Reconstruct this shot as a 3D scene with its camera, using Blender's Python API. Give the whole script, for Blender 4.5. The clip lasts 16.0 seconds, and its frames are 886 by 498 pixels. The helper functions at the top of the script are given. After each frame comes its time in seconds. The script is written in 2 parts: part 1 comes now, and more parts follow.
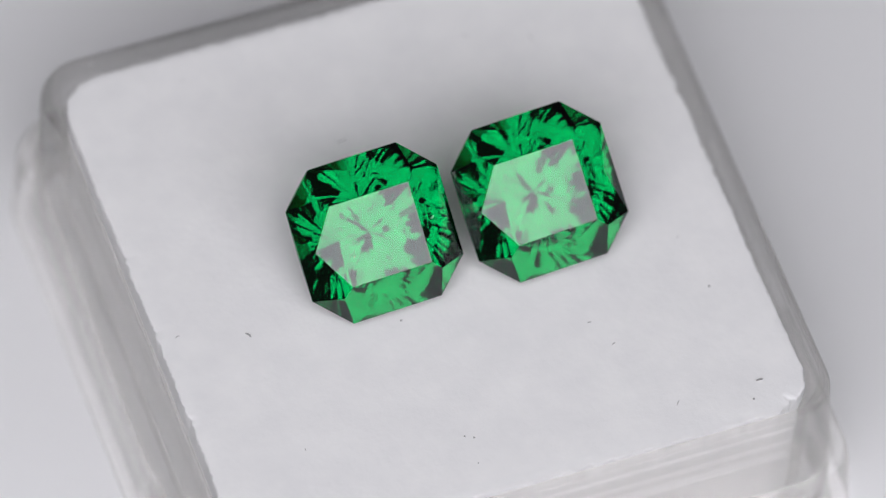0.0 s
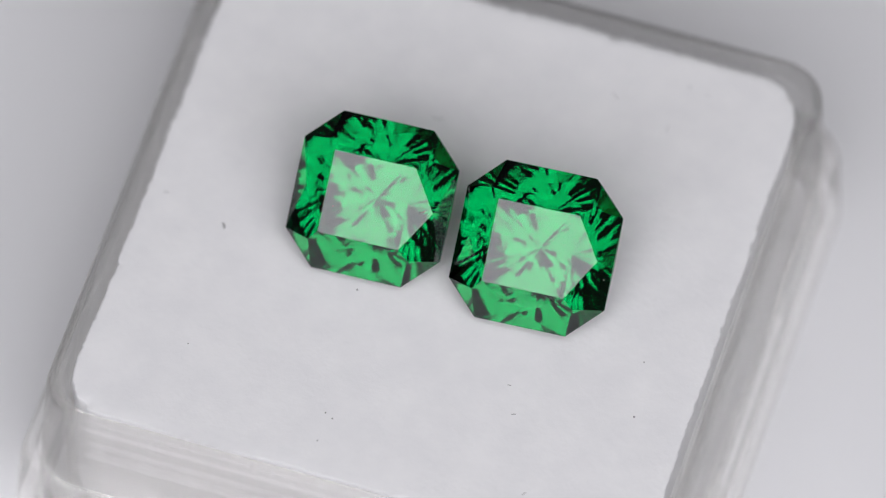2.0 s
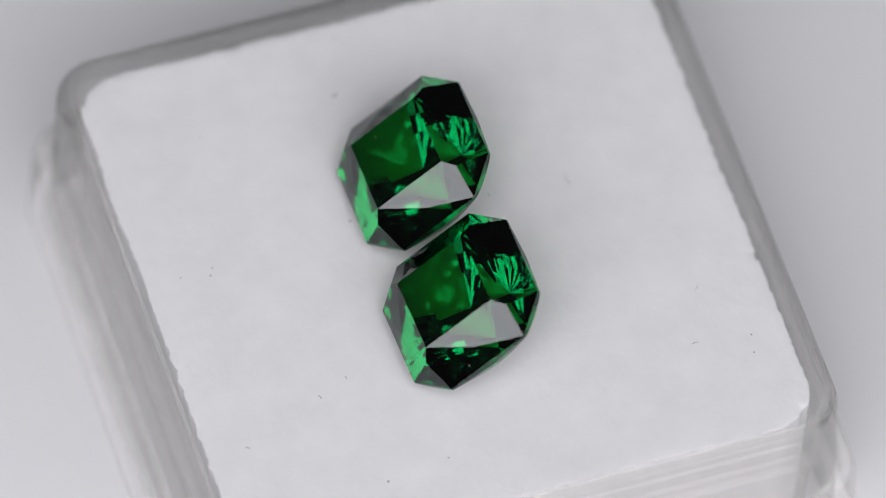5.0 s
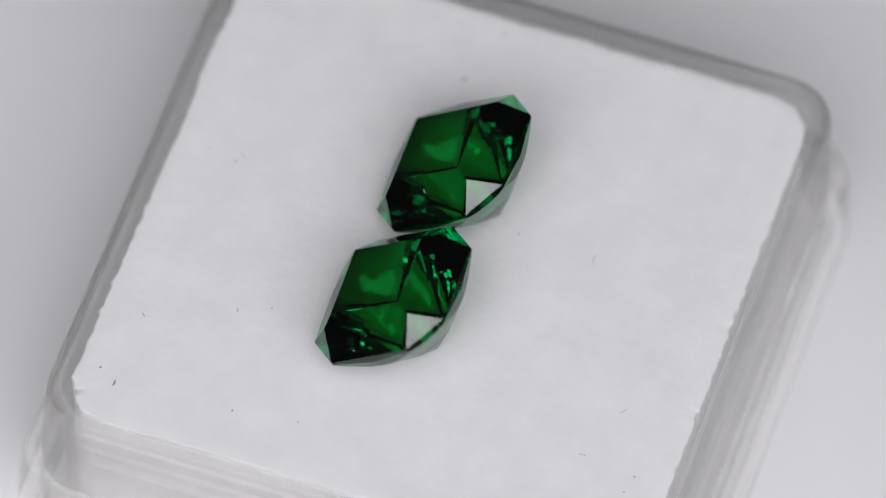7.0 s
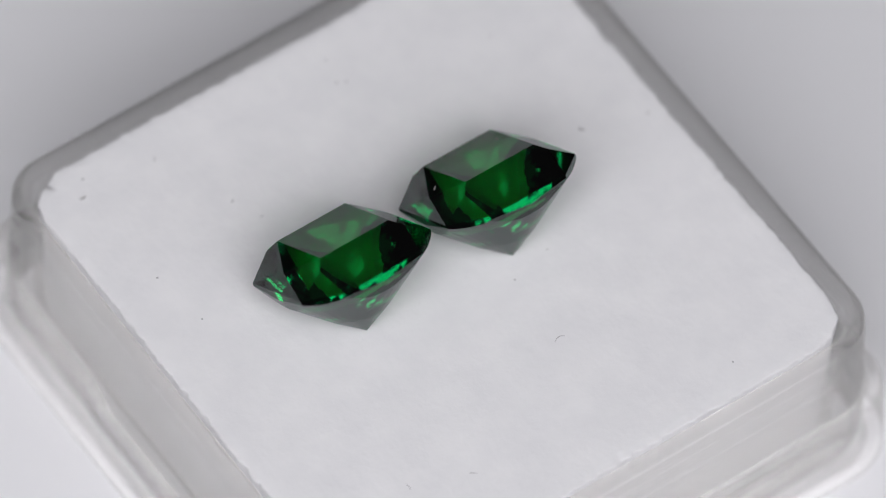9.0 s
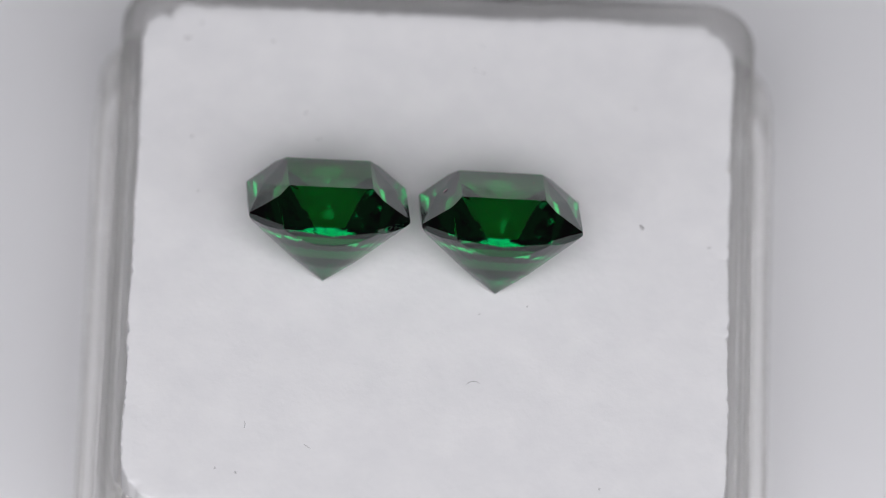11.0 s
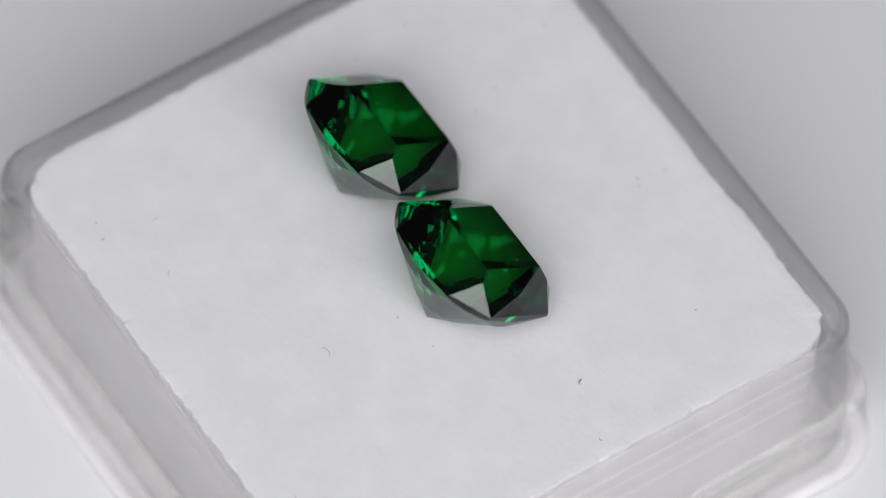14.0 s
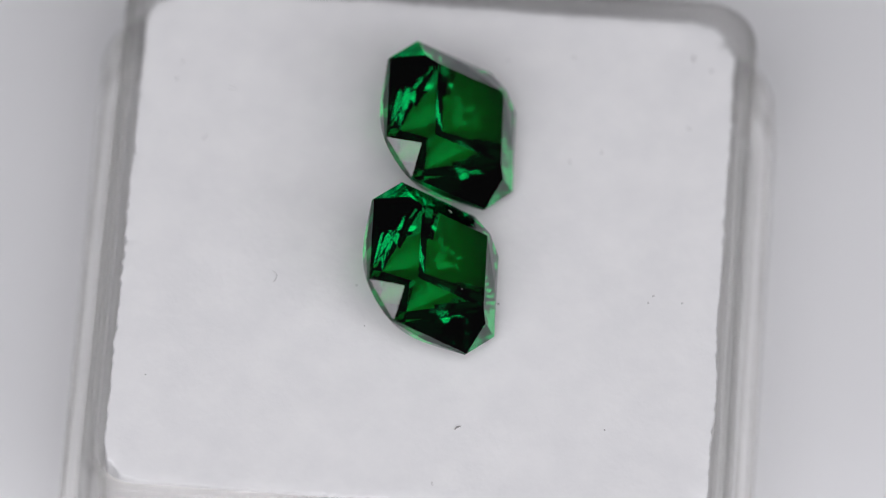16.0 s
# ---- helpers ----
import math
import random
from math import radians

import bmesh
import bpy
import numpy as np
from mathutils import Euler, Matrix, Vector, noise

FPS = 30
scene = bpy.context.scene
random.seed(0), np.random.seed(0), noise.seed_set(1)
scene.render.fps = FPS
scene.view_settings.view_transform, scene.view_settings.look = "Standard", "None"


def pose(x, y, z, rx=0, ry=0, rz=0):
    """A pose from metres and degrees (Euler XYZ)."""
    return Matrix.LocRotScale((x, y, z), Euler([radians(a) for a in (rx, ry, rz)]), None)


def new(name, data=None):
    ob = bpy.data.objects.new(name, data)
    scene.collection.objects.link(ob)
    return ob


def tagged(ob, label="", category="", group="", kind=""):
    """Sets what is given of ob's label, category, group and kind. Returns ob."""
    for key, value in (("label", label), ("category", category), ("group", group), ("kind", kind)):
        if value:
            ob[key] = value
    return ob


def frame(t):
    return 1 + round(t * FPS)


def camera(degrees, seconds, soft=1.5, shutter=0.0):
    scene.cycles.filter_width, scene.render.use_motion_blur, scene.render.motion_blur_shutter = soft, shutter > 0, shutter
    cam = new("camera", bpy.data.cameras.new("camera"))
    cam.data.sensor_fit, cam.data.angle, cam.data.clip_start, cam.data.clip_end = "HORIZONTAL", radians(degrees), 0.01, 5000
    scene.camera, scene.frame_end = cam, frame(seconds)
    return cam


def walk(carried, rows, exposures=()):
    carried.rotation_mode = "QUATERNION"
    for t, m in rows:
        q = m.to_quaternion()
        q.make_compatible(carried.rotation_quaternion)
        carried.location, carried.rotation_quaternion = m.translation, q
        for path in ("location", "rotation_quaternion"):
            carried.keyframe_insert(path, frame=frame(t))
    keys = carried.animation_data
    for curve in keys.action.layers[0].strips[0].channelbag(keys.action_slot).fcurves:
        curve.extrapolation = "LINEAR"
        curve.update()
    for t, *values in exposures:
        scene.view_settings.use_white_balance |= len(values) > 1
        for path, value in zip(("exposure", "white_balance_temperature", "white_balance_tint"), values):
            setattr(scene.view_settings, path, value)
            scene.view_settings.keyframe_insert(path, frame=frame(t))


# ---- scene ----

# Two green gemstones on white foam in a clear plastic gem box that turns slowly
# on a white table. Lengths in metres: MM is one millimetre.
MM = 0.001
SECONDS = 16.0
TABLE_TOP = 3.3 * MM     # the white table under the box
FOAM_TOP = 12.5 * MM     # the foam's face

# ---- camera: it stands still; the box turns before it ----
cam = camera(5.0, SECONDS, soft=1.05)
EYE = (0.0, -0.25471, 0.37962 + FOAM_TOP)
STAND = pose(*EYE, 33.836, -1.696, 2.432)
cam.data.dof.use_dof = True
cam.data.dof.focus_distance = 0.4530
cam.data.dof.aperture_fstop = 28.0
walk(cam, [(0.0, STAND), (SECONDS, STAND)])


def turn(t):
    """The turntable's turn in degrees at t seconds, clockwise seen from above."""
    x = (t - 8.0) / 8.0
    return 146.055 * x + 0.332 * x * x + 0.55 * x ** 3


# ---- light: soft panels round the lens, in a dim grey room ----
world = bpy.data.worlds.new("room_light")
scene.world = world
world.use_nodes = True
wn = world.node_tree.nodes
wn["Background"].inputs["Color"].default_value = (0.93, 0.95, 1.0, 1)
wn["Background"].inputs["Strength"].default_value = 0.03


# the panels face the box across the camera's own axis, with a gap for the lens
PANEL_AXIS = STAND.to_3x3()
PANEL_ORIGIN = Vector((0, 0, FOAM_TOP + 3 * MM))


def lens_side(name, x0, x1, y0, y1, away, watts):
    """A panel across the lens's axis, from x0 to x1 to the side and y0 to y1 up, so far from the stones."""
    lamp = bpy.data.lights.new(name, "AREA")
    lamp.shape, lamp.size, lamp.size_y = "RECTANGLE", x1 - x0, y1 - y0
    lamp.energy, lamp.color = watts, (0.978, 0.962, 1.005)
    place = PANEL_ORIGIN + PANEL_AXIS @ Vector(((x0 + x1) / 2, (y0 + y1) / 2, away))
    new(name, lamp).matrix_world = Matrix.Translation(place) @ PANEL_AXIS.to_4x4()


# watts from a square metre of each panel
for name, x0, x1, y0, y1, glow in (("light_panel_left", -0.205, -0.022, -0.062, 0.010, 11.7), ("light_panel_right", 0.022, 0.290, -0.062, 0.010, 11.7),
                                   ("light_panel_low", -0.300, 0.350, -0.200, -0.062, 11.7), ("light_panel_top", -0.12, 0.12, 0.010, 0.115, 14.0)):
    lens_side(name, x0, x1, y0, y1, 0.35, glow * (x1 - x0) * (y1 - y0))


# ---- materials ----
def material(name):
    m = bpy.data.materials.new(name)
    m.use_nodes = True
    nt = m.node_tree
    return m, nt, nt.nodes["Principled BSDF"]


def noise_node(nt, scale, detail=4.0, rough=0.55):
    co = nt.nodes.new("ShaderNodeTexCoord")
    n = nt.nodes.new("ShaderNodeTexNoise")
    n.inputs["Scale"].default_value = scale
    n.inputs["Detail"].default_value = detail
    n.inputs["Roughness"].default_value = rough
    nt.links.new(co.outputs["Object"], n.inputs["Vector"])
    return n


def ramp(nt, source, stops):
    r = nt.nodes.new("ShaderNodeValToRGB")
    e = r.color_ramp.elements
    e[0].position, e[0].color = stops[0][0], (*stops[0][1], 1)
    e[1].position, e[1].color = stops[-1][0], (*stops[-1][1], 1)
    for pos, col in stops[1:-1]:
        k = e.new(pos)
        k.color = (*col, 1)
    nt.links.new(source, r.inputs["Fac"])
    return r


def bumped(nt, bsdf, sources, strength, distance):
    total = sources[0]
    for s in sources[1:]:
        add = nt.nodes.new("ShaderNodeMath")
        add.operation = "ADD"
        nt.links.new(total, add.inputs[0])
        nt.links.new(s, add.inputs[1])
        total = add.outputs[0]
    b = nt.nodes.new("ShaderNodeBump")
    b.inputs["Strength"].default_value = strength
    b.inputs["Distance"].default_value = distance
    nt.links.new(total, b.inputs["Height"])
    nt.links.new(b.outputs["Normal"], bsdf.inputs["Normal"])


GEM_IOR = 1.9


def gem_material():
    """Green stone: clear gloss outside, green light through it; total reflection inside is green too."""
    m, nt, b = material("green_gem")
    nt.nodes.remove(b)
    out = nt.nodes["Material Output"]
    fres = nt.nodes.new("ShaderNodeFresnel")
    fres.inputs["IOR"].default_value = GEM_IOR
    refr = nt.nodes.new("ShaderNodeBsdfRefraction")
    refr.inputs["Color"].default_value = (0.0, 0.60, 0.25, 1)
    refr.inputs["Roughness"].default_value = 0.003
    refr.inputs["IOR"].default_value = GEM_IOR
    gloss = nt.nodes.new("ShaderNodeBsdfGlossy")
    gloss.inputs["Roughness"].default_value = 0.0
    tint = ramp(nt, fres.outputs["Fac"], [(0.9, (0.7, 0.71, 0.72)), (0.98, (0.21, 0.61, 0.70))])
    nt.links.new(tint.outputs["Color"], gloss.inputs["Color"])
    mix = nt.nodes.new("ShaderNodeMixShader")
    nt.links.new(fres.outputs["Fac"], mix.inputs[0])
    nt.links.new(refr.outputs[0], mix.inputs[1])
    nt.links.new(gloss.outputs[0], mix.inputs[2])
    nt.links.new(mix.outputs[0], out.inputs["Surface"])
    return m


def plastic_material():
    """Clear moulded plastic, a little milky, with faint flow marks."""
    m, nt, b = material("clear_plastic")
    b.inputs["Base Color"].default_value = (0.978, 0.973, 0.962, 1)
    b.inputs["IOR"].default_value = 1.49
    b.inputs["Transmission Weight"].default_value = 1.0
    n1 = noise_node(nt, 300.0)
    r = ramp(nt, n1.outputs["Fac"], [(0.35, (0.006,) * 3), (0.75, (0.022,) * 3)])
    nt.links.new(r.outputs["Color"], b.inputs["Roughness"])
    n2 = noise_node(nt, 160.0, 2.0)
    bumped(nt, b, [n2.outputs["Fac"]], 0.03, 0.0003)
    clear = nt.nodes.new("ShaderNodeBsdfTransparent")
    clear.inputs["Color"].default_value = (0.978, 0.975, 0.966, 1)
    mix = nt.nodes.new("ShaderNodeMixShader")
    mix.inputs[0].default_value = 0.37
    nt.links.new(clear.outputs[0], mix.inputs[1])
    nt.links.new(b.outputs[0], mix.inputs[2])
    nt.links.new(mix.outputs[0], nt.nodes["Material Output"].inputs["Surface"])
    return m


def foam_material():
    m, nt, b = material("white_foam")
    big = noise_node(nt, 520.0, 6.0, 0.6)
    r = ramp(nt, big.outputs["Fac"], [(0.3, (0.815, 0.817, 0.83)), (0.7, (0.872, 0.872, 0.878))])
    nt.links.new(r.outputs["Color"], b.inputs["Base Color"])
    b.inputs["Roughness"].default_value = 0.9
    b.inputs["Specular IOR Level"].default_value = 0.2
    fine = noise_node(nt, 1300.0, 5.0, 0.65)
    bumped(nt, b, [fine.outputs["Fac"], big.outputs["Fac"]], 0.32, 0.0001)
    return m


def table_material():
    m, nt, b = material("white_table")
    big = noise_node(nt, 14.0, 3.0)
    r = ramp(nt, big.outputs["Fac"], [(0.3, (0.82, 0.825, 0.84)), (0.7, (0.85, 0.855, 0.87))])
    nt.links.new(r.outputs["Color"], b.inputs["Base Color"])
    b.inputs["Roughness"].default_value = 0.75
    fine = noise_node(nt, 700.0, 4.0)
    bumped(nt, b, [fine.outputs["Fac"]], 0.1, 0.0001)
    return m


def dark_material():
    m, nt, b = material("dark_surround")
    n = noise_node(nt, 40.0)
    r = ramp(nt, n.outputs["Fac"], [(0.3, (0.025, 0.025, 0.028)), (0.7, (0.04, 0.04, 0.043))])
    nt.links.new(r.outputs["Color"], b.inputs["Base Color"])
    b.inputs["Roughness"].default_value = 0.7
    return m


def dust_material():
    m, nt, b = material("grey_dust")
    n = noise_node(nt, 4000.0)
    r = ramp(nt, n.outputs["Fac"], [(0.35, (0.22, 0.22, 0.225)), (0.7, (0.42, 0.415, 0.41))])
    nt.links.new(r.outputs["Color"], b.inputs["Base Color"])
    b.inputs["Roughness"].default_value = 0.8
    return m


GEM, PLASTIC, FOAM = gem_material(), plastic_material(), foam_material()
TABLE, DARK, DUST = table_material(), dark_material(), dust_material()


# ---- mesh helpers ----
def mesh_of(name, verts, faces, mat, smooth=False):
    me = bpy.data.meshes.new(name)
    me.from_pydata([tuple(v) for v in verts], [], faces)
    me.materials.append(mat)
    bm = bmesh.new()
    bm.from_mesh(me)
    bmesh.ops.recalc_face_normals(bm, faces=bm.faces)
    bm.to_mesh(me)
    bm.free()
    for p in me.polygons:
        p.use_smooth = smooth
    return me


def part(name, me, parent, label=""):
    ob = new(name, me)
    ob.parent = parent
    if label:
        ob["label"] = label
    return ob


def rounded_square(half_x, half_y, radius, corner=14, side=24):
    """Points round a square with rounded corners, and how far along its side each one lies (-1 to 1)."""
    pts = []
    quarter = ((1, 1, 0), (-1, 1, 90), (-1, -1, 180), (1, -1, 270))
    for i, (sx, sy, a0) in enumerate(quarter):
        cx, cy = sx * (half_x - radius), sy * (half_y - radius)
        for k in range(corner + 1):
            a = radians(a0 + 90 * k / corner)
            pts.append((cx + radius * math.cos(a), cy + radius * math.sin(a)))
        nx, ny, na = quarter[(i + 1) % 4]
        a = radians(a0 + 90)
        x0, y0 = cx + radius * math.cos(a), cy + radius * math.sin(a)
        x1, y1 = nx * (half_x - radius) + radius * math.cos(a), ny * (half_y - radius) + radius * math.sin(a)
        for k in range(1, side):
            f = k / side
            pts.append((x0 + (x1 - x0) * f, y0 + (y1 - y0) * f))
    return pts


def loft(name, loops, mat, smooth=True, close_start=True, close_end=True):
    n = len(loops[0])
    verts = [v for loop in loops for v in loop]
    faces = []
    for i in range(len(loops) - 1):
        for k in range(n):
            j = (k + 1) % n
            faces.append((i * n + k, i * n + j, (i + 1) * n + j, (i + 1) * n + k))
    if close_start:
        faces.append(tuple(range(n)))
    if close_end:
        faces.append(tuple((len(loops) - 1) * n + k for k in range(n)))
    return mesh_of(name, verts, faces, mat, smooth)


# ---- the white turntable top, and an unseen floor added to keep reflections dark ----
def disc(radius, z, thick, rings=10, sides=96):
    verts, faces = [(0, 0, z)], []
    levels = [(radius * (k + 1) / rings * 0.985, z) for k in range(rings)] + [(radius * 0.996, z - thick * 0.08), (radius, z - thick * 0.3), (radius, z - thick)]
    for r, h in levels:
        verts += [(r * math.cos(2 * math.pi * k / sides), r * math.sin(2 * math.pi * k / sides), h) for k in range(sides)]
    faces += [(0, 1 + k, 1 + (k + 1) % sides) for k in range(sides)]
    for i in range(len(levels) - 1):
        for k in range(sides):
            a, b = 1 + i * sides + k, 1 + i * sides + (k + 1) % sides
            faces.append((a, b, b + sides, a + sides))
    faces.append(tuple(1 + (len(levels) - 1) * sides + k for k in range(sides)))
    return verts, faces


def setting():
    verts, faces = disc(0.095, TABLE_TOP, 0.012)
    tagged(new("ground", mesh_of("ground", verts, faces, TABLE)), "smooth matte white round turntable top under the gem box", "turntable", kind="structure")
    n, size = 12, 0.6
    verts = [((i / n - 0.5) * 2 * size, (j / n - 0.5) * 2 * size, TABLE_TOP - 0.012) for j in range(n + 1) for i in range(n + 1)]
    faces = [(j * (n + 1) + i, j * (n + 1) + i + 1, (j + 1) * (n + 1) + i + 1, (j + 1) * (n + 1) + i) for j in range(n) for i in range(n)]
    tagged(new("floor", mesh_of("floor", verts, faces, DARK)), "unseen dark grey matte surface added around the turntable", "tabletop", kind="structure")


setting()


# ---- the gem box ----
BOX = pose(0.315 * MM, -0.336 * MM, 0.0003, 0, 0, 55.65)     # place and turn at rest
RIM = 12.7
FOOT = 3.02      # the box's underside


def shoulder(x, y):
    """Height of the box's shoulder, which dips in a finger notch on two sides (mm)."""
    if abs(x) < 13.0:
        return 7.6
    f = min(max((abs(y - 0.1) - 4.4) / 1.0, 0.0), 1.0)
    f = f * f * (3 - 2 * f)
    return 6.4 + 1.2 * f


def box_loops(profile):
    loops = []
    for half, radius, z, on_shoulder in profile:
        loops.append([(x * MM, y * MM, (z + (shoulder(x, y) if on_shoulder else 0.0)) * MM) for x, y in rounded_square(half, half, radius, 16, 64)])
    return loops


def gem_box():
    base = new("gem_box")
    base.matrix_basis = BOX
    tagged(base, "clear square plastic gem box with rounded corners, open on top", "box")
    # the cup: outside from the foot up over the rounded rim, then down the inside to the floor
    cup = [(14.0, 2.2, FOOT + 0.25, 0), (14.45, 2.3, FOOT + 0.35, 0), (14.6, 2.35, FOOT + 0.8, 0), (14.66, 2.4, 7.0, 0), (14.6, 2.36, 8.6, 0), (14.56, 2.34, 9.8, 0), (14.52, 2.32, 9.95, 0), (14.55, 2.34, 10.1, 0), (14.5, 2.3, 10.9, 0), (14.49, 2.3, 11.3, 0),
           (14.5, 2.3, 11.42, 0), (14.48, 2.3, 11.54, 0), (14.45, 2.27, 11.9, 0), (14.41, 2.25, RIM - 0.6, 0), (14.45, 2.27, RIM - 0.46, 0), (14.43, 2.25, RIM - 0.26, 0),
           (14.34, 2.21, RIM - 0.11, 0), (14.2, 2.12, RIM - 0.03, 0), (14.05, 2.05, RIM, 0), (13.92, 1.98, RIM - 0.04, 0), (13.83, 1.92, RIM - 0.14, 0),
           (13.78, 1.9, RIM - 0.3, 0), (13.75, 1.87, RIM - 0.6, 0), (13.6, 1.8, FOOT + 1.7, 0), (13.4, 1.7, FOOT + 1.25, 0), (12.9, 1.5, FOOT + 1.1, 0)]
    part("cup", loft("box_cup", box_loops(cup), PLASTIC), base, "clear inner wall with a rounded rim")
    # the base: a wider sleeve whose shoulder carries the lid
    sleeve = [(15.0, 2.6, FOOT + 0.05, 0), (15.5, 2.9, FOOT, 0), (15.66, 3.0, FOOT + 0.1, 0), (15.72, 3.05, FOOT + 0.35, 0), (15.5, 2.9, -0.75, 1), (15.46, 2.88, -0.5, 1), (15.38, 2.83, -0.22, 1),
              (15.25, 2.75, -0.06, 1), (15.1, 2.66, 0.0, 1), (14.88, 2.54, 0.0, 1), (14.76, 2.46, 0.03, 1), (14.71, 2.42, 0.1, 1), (14.7, 2.4, -0.4, 1), (14.74, 2.42, FOOT + 0.5, 0), (15.0, 2.6, FOOT + 0.05, 0)]
    sleeve_part = part("base", loft("box_base", box_loops(sleeve), PLASTIC, close_start=False, close_end=False), base, "wider clear base with a finger notch in its shoulder")
    sleeve_part.visible_shadow = False     # a clear pane: light passes through it
    return base


box = gem_box()


# ---- the foam pad ----
FOAM_FOOT = FOOT + 1.15      # it stands on the box's floor


def foam_pad():
    base = new("foam_pad")
    base.matrix_basis = BOX @ pose(0, 0, FOAM_FOOT * MM)
    tagged(base, "white foam pad with a ragged cut edge, inside the clear box", "foam")
    top = (FOAM_TOP - 0.0003) / MM - FOAM_FOOT
    levels = [(13.1, 2.1, 0.0), (13.3, 2.15, 0.3), (13.42, 2.1, top - 1.6), (13.45, 2.1, top - 0.8), (13.47, 2.1, top - 0.25), (13.465, 2.1, top - 0.08), (13.44, 2.08, top - 0.025), (13.38, 2.05, top - 0.005), (12.95, 1.85, top)] + [(h, 0.143 * h, top) for h in (12.4, 11.6, 10.6, 9.4, 8.0, 6.5, 5.0, 3.5, 2.0, 0.8)]
    loops = []
    for i, (half, radius, z) in enumerate(levels):
        loop = []
        for x, y in rounded_square(half, half, radius, 24, 190):
            wob = drop = 0.0
            if i >= 3:
                at = Vector((x, y, 0)).normalized() * 13.4 if i > 7 else Vector((x, y, 0))
                wob = 0.13 * noise.noise(at * 0.22 + Vector((0, 0, 3.1))) + 0.10 * noise.noise(at * 1.7 + Vector((0, 0, 7.0))) + (0.08 * noise.noise(at * 5 + Vector((0, 0, 1.0))) if i > 4 else 0.0)
                # here and there a crumb is torn out of the edge
                tear = max(0.0, noise.noise(at * 0.8 + Vector((0, 0, 21.0))) - 0.28) * max(0.0, 0.5 + noise.noise(at * 3.5))
                wob -= 0.5 * tear
                drop = 0.25 * tear if 4 <= i <= 7 else 0.0
            if i > 8:
                wob, drop = 0.0, 0.02 * (1 + noise.noise(Vector((x, y, 5.0)) * 0.45) + 0.5 * noise.noise(Vector((x, y, 9.0)) * 1.3))
            f = 1 + wob / half
            loop.append((x * f * MM, y * f * MM, (z - drop) * MM))
        loops.append(loop)
    part("pad", loft("foam_block", loops, FOAM, smooth=True), base)
    return base


foam = foam_pad()


# ---- dust on the foam: grains, and short hairs that lie curled ----
def grain(name, size):
    bm = bmesh.new()
    bmesh.ops.create_icosphere(bm, subdivisions=1, radius=size / 2)
    for v in bm.verts:
        v.co *= 1 + random.uniform(-0.3, 0.3)
        v.co.z *= 0.55
    me = bpy.data.meshes.new(name)
    bm.to_mesh(me)
    bm.free()
    me.materials.append(DUST)
    return me


def hair(name, length, thick, bend):
    rings, sides = 9, 5
    verts, faces = [], []
    x = y = 0.0
    a = -bend / 2
    for i in range(rings):
        w = thick / 2 * (0.5 + 0.5 * math.sin(math.pi * (i + 0.6) / rings))
        for k in range(sides):
            q = 2 * math.pi * k / sides
            verts.append((x - math.sin(a) * w * math.cos(q), y + math.cos(a) * w * math.cos(q), w * math.sin(q) + thick * 0.4))
        x += math.cos(a) * length / rings
        y += math.sin(a) * length / rings
        a += bend / rings * (1.4 if i % 3 else 0.4)
    for i in range(rings - 1):
        for k in range(sides):
            j = (k + 1) % sides
            faces.append((i * sides + k, i * sides + j, (i + 1) * sides + j, (i + 1) * sides + k))
    faces += [tuple(range(sides)), tuple((rings - 1) * sides + k for k in range(sides))]
    return mesh_of(name, verts, faces, DUST)


def dust():
    to_foam = (BOX @ pose(0, 0, FOAM_FOOT * MM)).inverted()
    grains = ((-1.07, 3.91, 0.15), (-11.0, -5.98, 0.13), (-8.33, -7.30, 0.10), (14.58, -0.61, 0.10), (5.36, -13.89, 0.13), (4.68, -14.55, 0.12),
              (3.96, -0.10, 0.10), (-16.1, -2.25, 0.15), (-1.75, 12.03, 0.11), (4.75, 1.96, 0.10), (-8.29, 7.96, 0.12), (-6.97, 7.19, 0.12), (-7.35, 6.98, 0.14))
    for x, y, size in grains:
        ob = part("dust_grain", grain("dust_grain", size * 0.75 * MM), foam)
        ob.matrix_basis = to_foam @ pose(x * MM, y * MM, FOAM_TOP + 0.01 * MM, 0, 0, random.uniform(0, 360))
    hairs = ((3.75, 8.72, 0.36, 0.085, 1.2, 10), (-15.82, -3.35, 0.36, 0.08, 0.7, 60), (7.10, -2.1, 0.75, 0.03, 1.9, -105), (3.57, -12.3, 0.4, 0.03, 0.6, 150),
             (5.67, -10.5, 0.45, 0.025, 0.3, 20), (6.33, 10.6, 0.25, 0.04, 1.5, 80), (-13.5, -0.15, 0.28, 0.04, 0.8, 110), (-9.41, -0.96, 0.25, 0.04, 0.4, 80), (-7.9, -1.2, 0.2, 0.035, 0.4, 60))
    for x, y, length, thick, bend, rz in hairs:
        ob = part("dust_hair", hair("dust_hair", length * MM, thick * MM, bend), foam)
        ob.matrix_basis = to_foam @ pose(x * MM, y * MM, FOAM_TOP, 0, 0, rz)

    for x, y, z, rx, size in ((2.154, 14.76, 7.31, -90, 0.13), (-6.66, -14.76, 6.83, 90, 0.12)):
        ob = part("dust_grain", grain("dust_grain", size * 1.4 * MM), box, "dark grain of dust on the wall")
        ob.matrix_basis = pose(x * MM, y * MM, z * MM, rx, 0, 0)


dust()


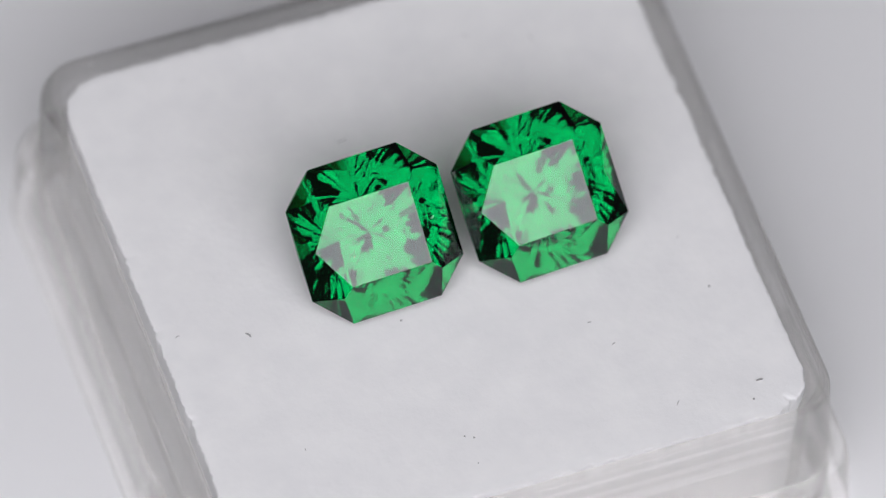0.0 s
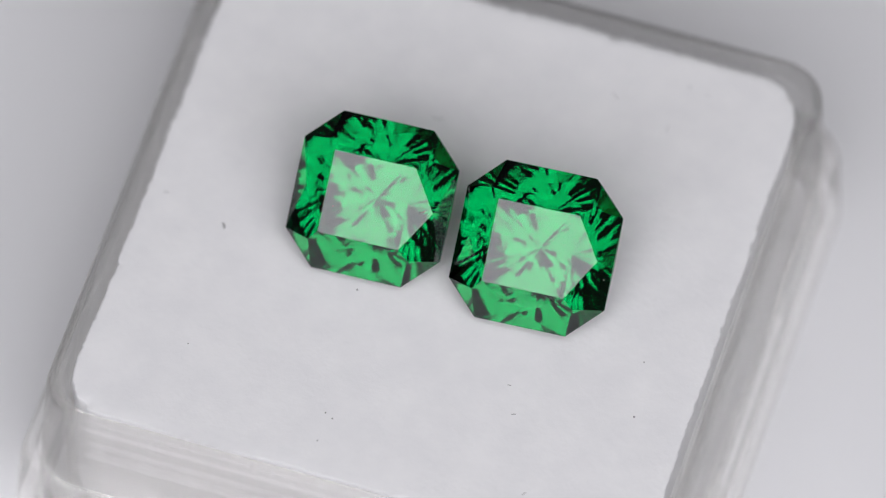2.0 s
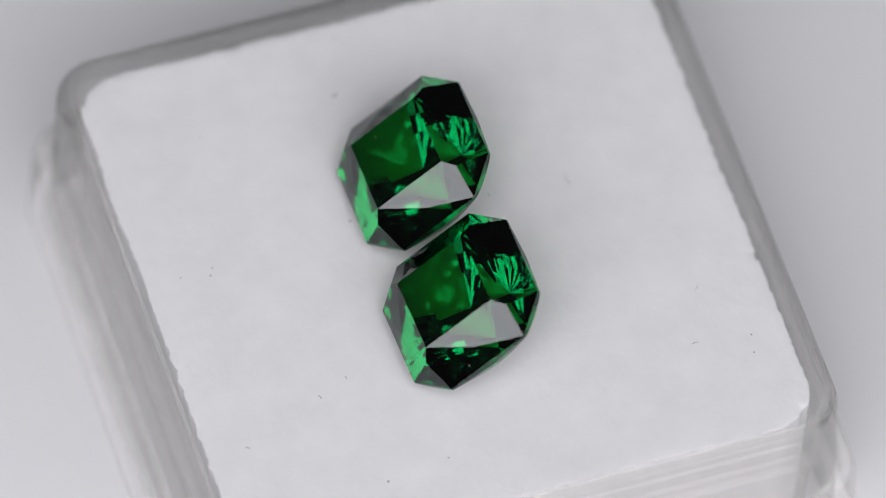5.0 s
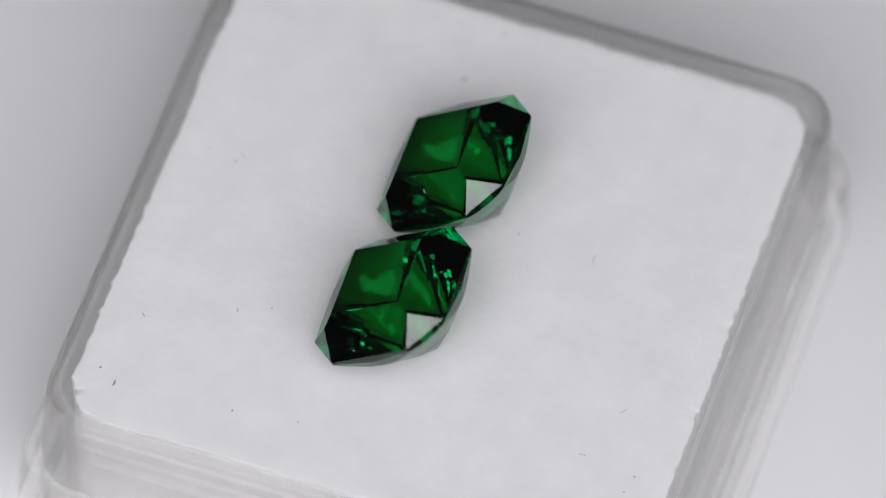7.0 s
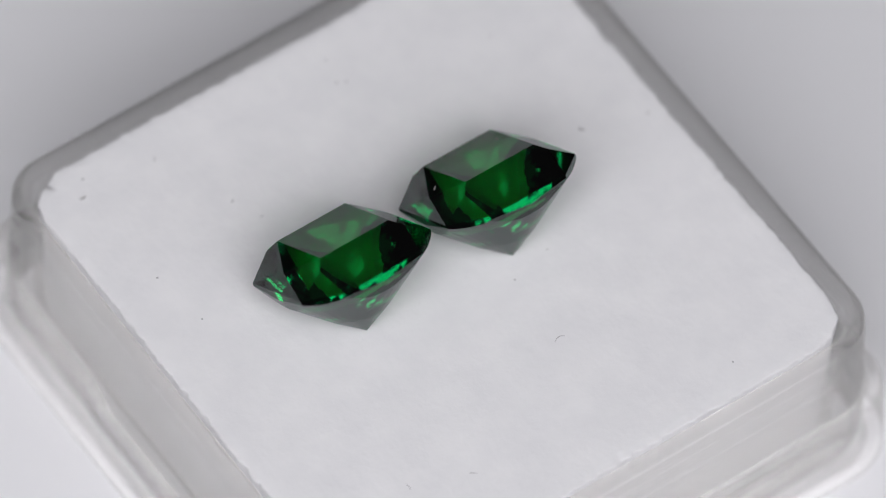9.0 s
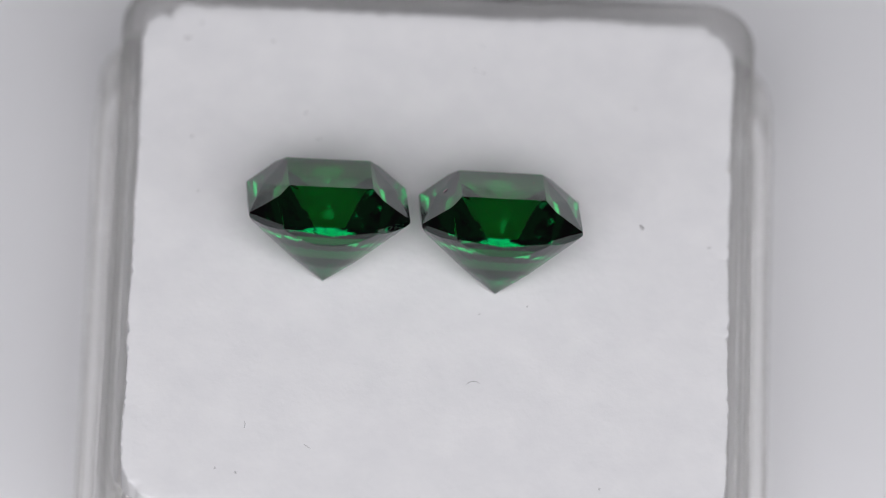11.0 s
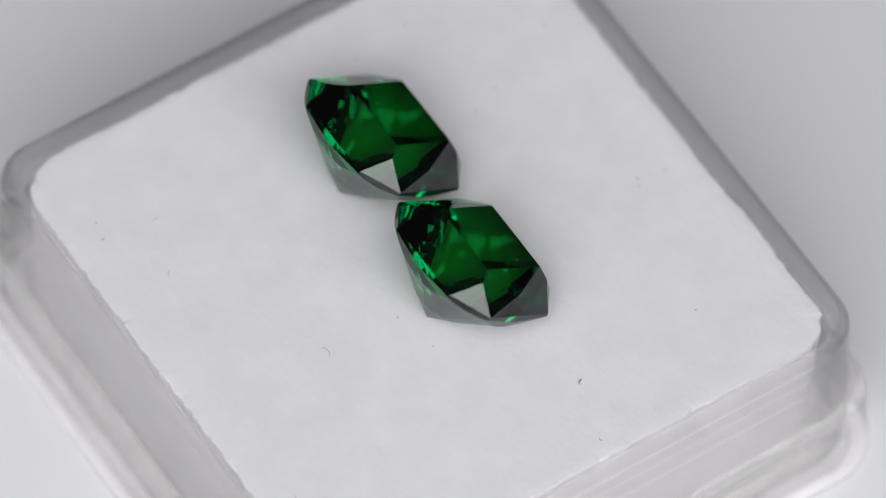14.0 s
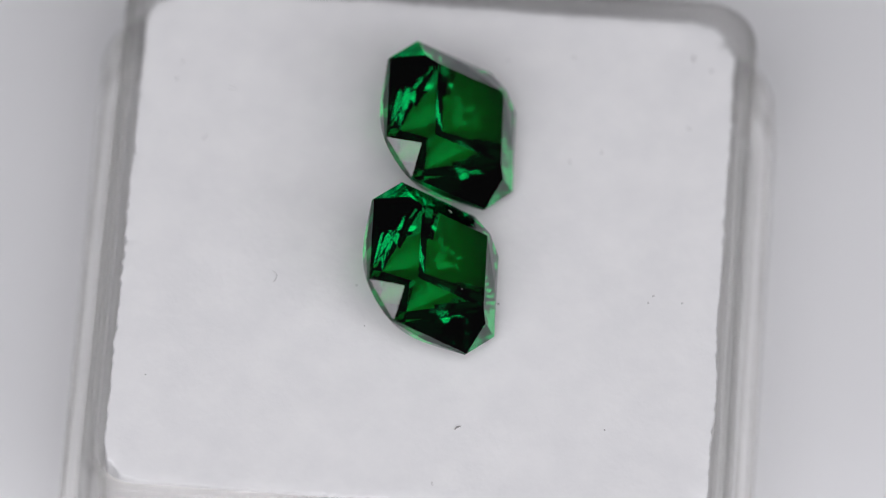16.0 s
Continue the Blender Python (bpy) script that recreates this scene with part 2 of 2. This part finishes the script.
# ---- the gemstones ----
def gem_planes(g=0.582, ta=0.523, h=0.386, d=1.043, m=0.822, zm=0.204, band=0.02):
    """The planes of a cut-cornered square stone: (normal, distance), half width 1."""
    planes = []

    def through3(a, b, c):
        a, b, c = Vector(a), Vector(b), Vector(c)
        n = (b - a).cross(c - a).normalized()
        if n.dot(a) < 0:
            n = -n
        planes.append((n, n.dot(a)))
        return planes[-1]

    planes.append((Vector((0, 0, 1)), h))
    for k in range(4):
        r = Matrix.Rotation(radians(90 * k), 3, "Z")
        top, left, right = r @ Vector((0, m, zm)), r @ Vector((-ta, ta, h)), r @ Vector((ta, ta, h))
        gl, gr, gs = r @ Vector((-g, 1, band)), r @ Vector((g, 1, band)), r @ Vector((1, g, band))
        through3(top, left, right)
        through3(top, gl, gr)
        through3(left, top, gl)
        n, q = through3(right, top, gr)
        x = r @ Vector((0.645, 0.645, 0))
        x.z = (q - n.x * x.x - n.y * x.y) / n.z
        through3(x, gr, gs)
        side, corner = r @ Vector((0, 1, 0)), r @ Vector((1, 1, 0)).normalized()
        planes.append((side, 1.0))
        planes.append((corner, (1 + g) / math.sqrt(2)))
        tip = Vector((0, 0, -d))
        # pavilion: thin mains about the tip, a steeper ring of breaks, and the facets under the girdle
        def pavilion(az, slope, at):
            a = radians(90 * k + 90 + az)
            n = Vector((math.cos(a) * slope, math.sin(a) * slope, -1)).normalized()
            planes.append((n, n.dot(at(Vector((math.cos(a), math.sin(a), 0))))))

        main, reach = 0.788, 0.409
        for i in range(10):
            az = 9 * i - 40.5
            pavilion(az, main * (1 + 0.022 * (az / 45) ** 2 - 0.005 * (-1) ** i), lambda u: Vector((0, 0, -d)))
            pavilion(az, 0.923, lambda u: u * reach + Vector((0, 0, main * reach - d)))
        low = Vector((0, 0, 2 * band))
        for az in (-17.75, -10.65, -3.55, 3.55, 10.65, 17.75):
            pavilion(az, 2.0, lambda u: (gl if u.dot(gl) > u.dot(gr) else gr) - low)
        for az in (-62.5, -27.5):
            pavilion(az, 1.65, lambda u: (gs if u.dot(gs) > u.dot(gr) else gr) - low)
    return planes


def solid_of_planes(planes):
    """The corners and faces of the convex body that the planes enclose."""
    n = np.array([tuple(p[0]) for p in planes])
    q = np.array([p[1] for p in planes])
    pts = []
    count = len(q)
    for i in range(count):
        for j in range(i + 1, count):
            line = np.cross(n[i], n[j])
            if np.linalg.norm(line) < 1e-4:
                continue
            # the line in which two planes meet, cut down by all the others
            at = np.linalg.lstsq(n[[i, j]], q[[i, j]], rcond=None)[0]
            go, room = n @ line, q - n @ at
            side = np.abs(go) < 1e-9
            if (room[side] < -1e-6).any():
                continue
            ends = np.divide(room, go, out=np.zeros(count), where=~side)
            first, last = ends[go < -1e-9].max(), ends[go > 1e-9].min()
            if last < first - 1e-7:
                continue
            for p in (at + line * first, at + line * last):
                if not any(np.abs(p - o).max() < 1e-4 for o in pts):
                    pts.append(p)
    pts = np.array(pts)
    faces = []
    for i in range(count):
        on = np.where(np.abs(pts @ n[i] - q[i]) < 2e-4)[0]
        if len(on) < 3:
            continue
        c = pts[on].mean(0)
        u = pts[on[0]] - c
        u /= np.linalg.norm(u)
        v = np.cross(n[i], u)
        around = np.arctan2((pts[on] - c) @ v, (pts[on] - c) @ u)
        faces.append(tuple(int(x) for x in on[np.argsort(around)]))
    return pts, faces


GEM_POINTS, GEM_FACES = solid_of_planes(gem_planes())


def gemstone(m, label):
    me = mesh_of("gemstone", GEM_POINTS * 3.6 * MM, GEM_FACES, GEM)
    ob = new("gemstone", me)
    ob.matrix_basis = m
    return tagged(ob, label, "gemstone", "pair of green gems")


gems = [gemstone(pose(1.566 * MM, 2.468 * MM, FOAM_TOP + 2.96 * MM, 37.69, -2.67, -123.32),
                 "bright green faceted square gemstone with cut corners, tilted on white foam"),
        gemstone(pose(-3.031 * MM, -3.780 * MM, FOAM_TOP + 3.02 * MM, 36.31, -3.07, -122.65),
                 "bright green faceted square gemstone with cut corners, tilted on white foam")]


# specks of lint on the stones: on a star facet and on the tables
W = 3.6 * MM
lint = part("lint", hair("lint", 0.26 * MM, 0.055 * MM, 0.9), gems[0], "tiny dark fibre")
lint.matrix_basis = pose(0.677 * W, -0.0135 * W, 0.292 * W, 0, 31.3, 35)
lint = part("lint", grain("lint", 0.07 * MM), gems[0], "tiny dark grain")
lint.matrix_basis = pose(-0.397 * W, -0.167 * W, 0.386 * W + 0.01 * MM)
lint = part("lint", grain("lint", 0.05 * MM), gems[1], "tiny pale grain")
lint.matrix_basis = pose(0.930 * W, -0.2047 * W, 0.0935 * W, 0, 46, 0)


# ---- what turns: every thing on the turntable goes round the same upright axis ----
def motions():
    times = [0.5 * k for k in range(33)]
    for thing in (box, foam, *gems):
        rest = thing.matrix_basis.copy()
        walk(thing, [(t, pose(0, 0, 0, 0, 0, -turn(t)) @ rest) for t in times])


motions()
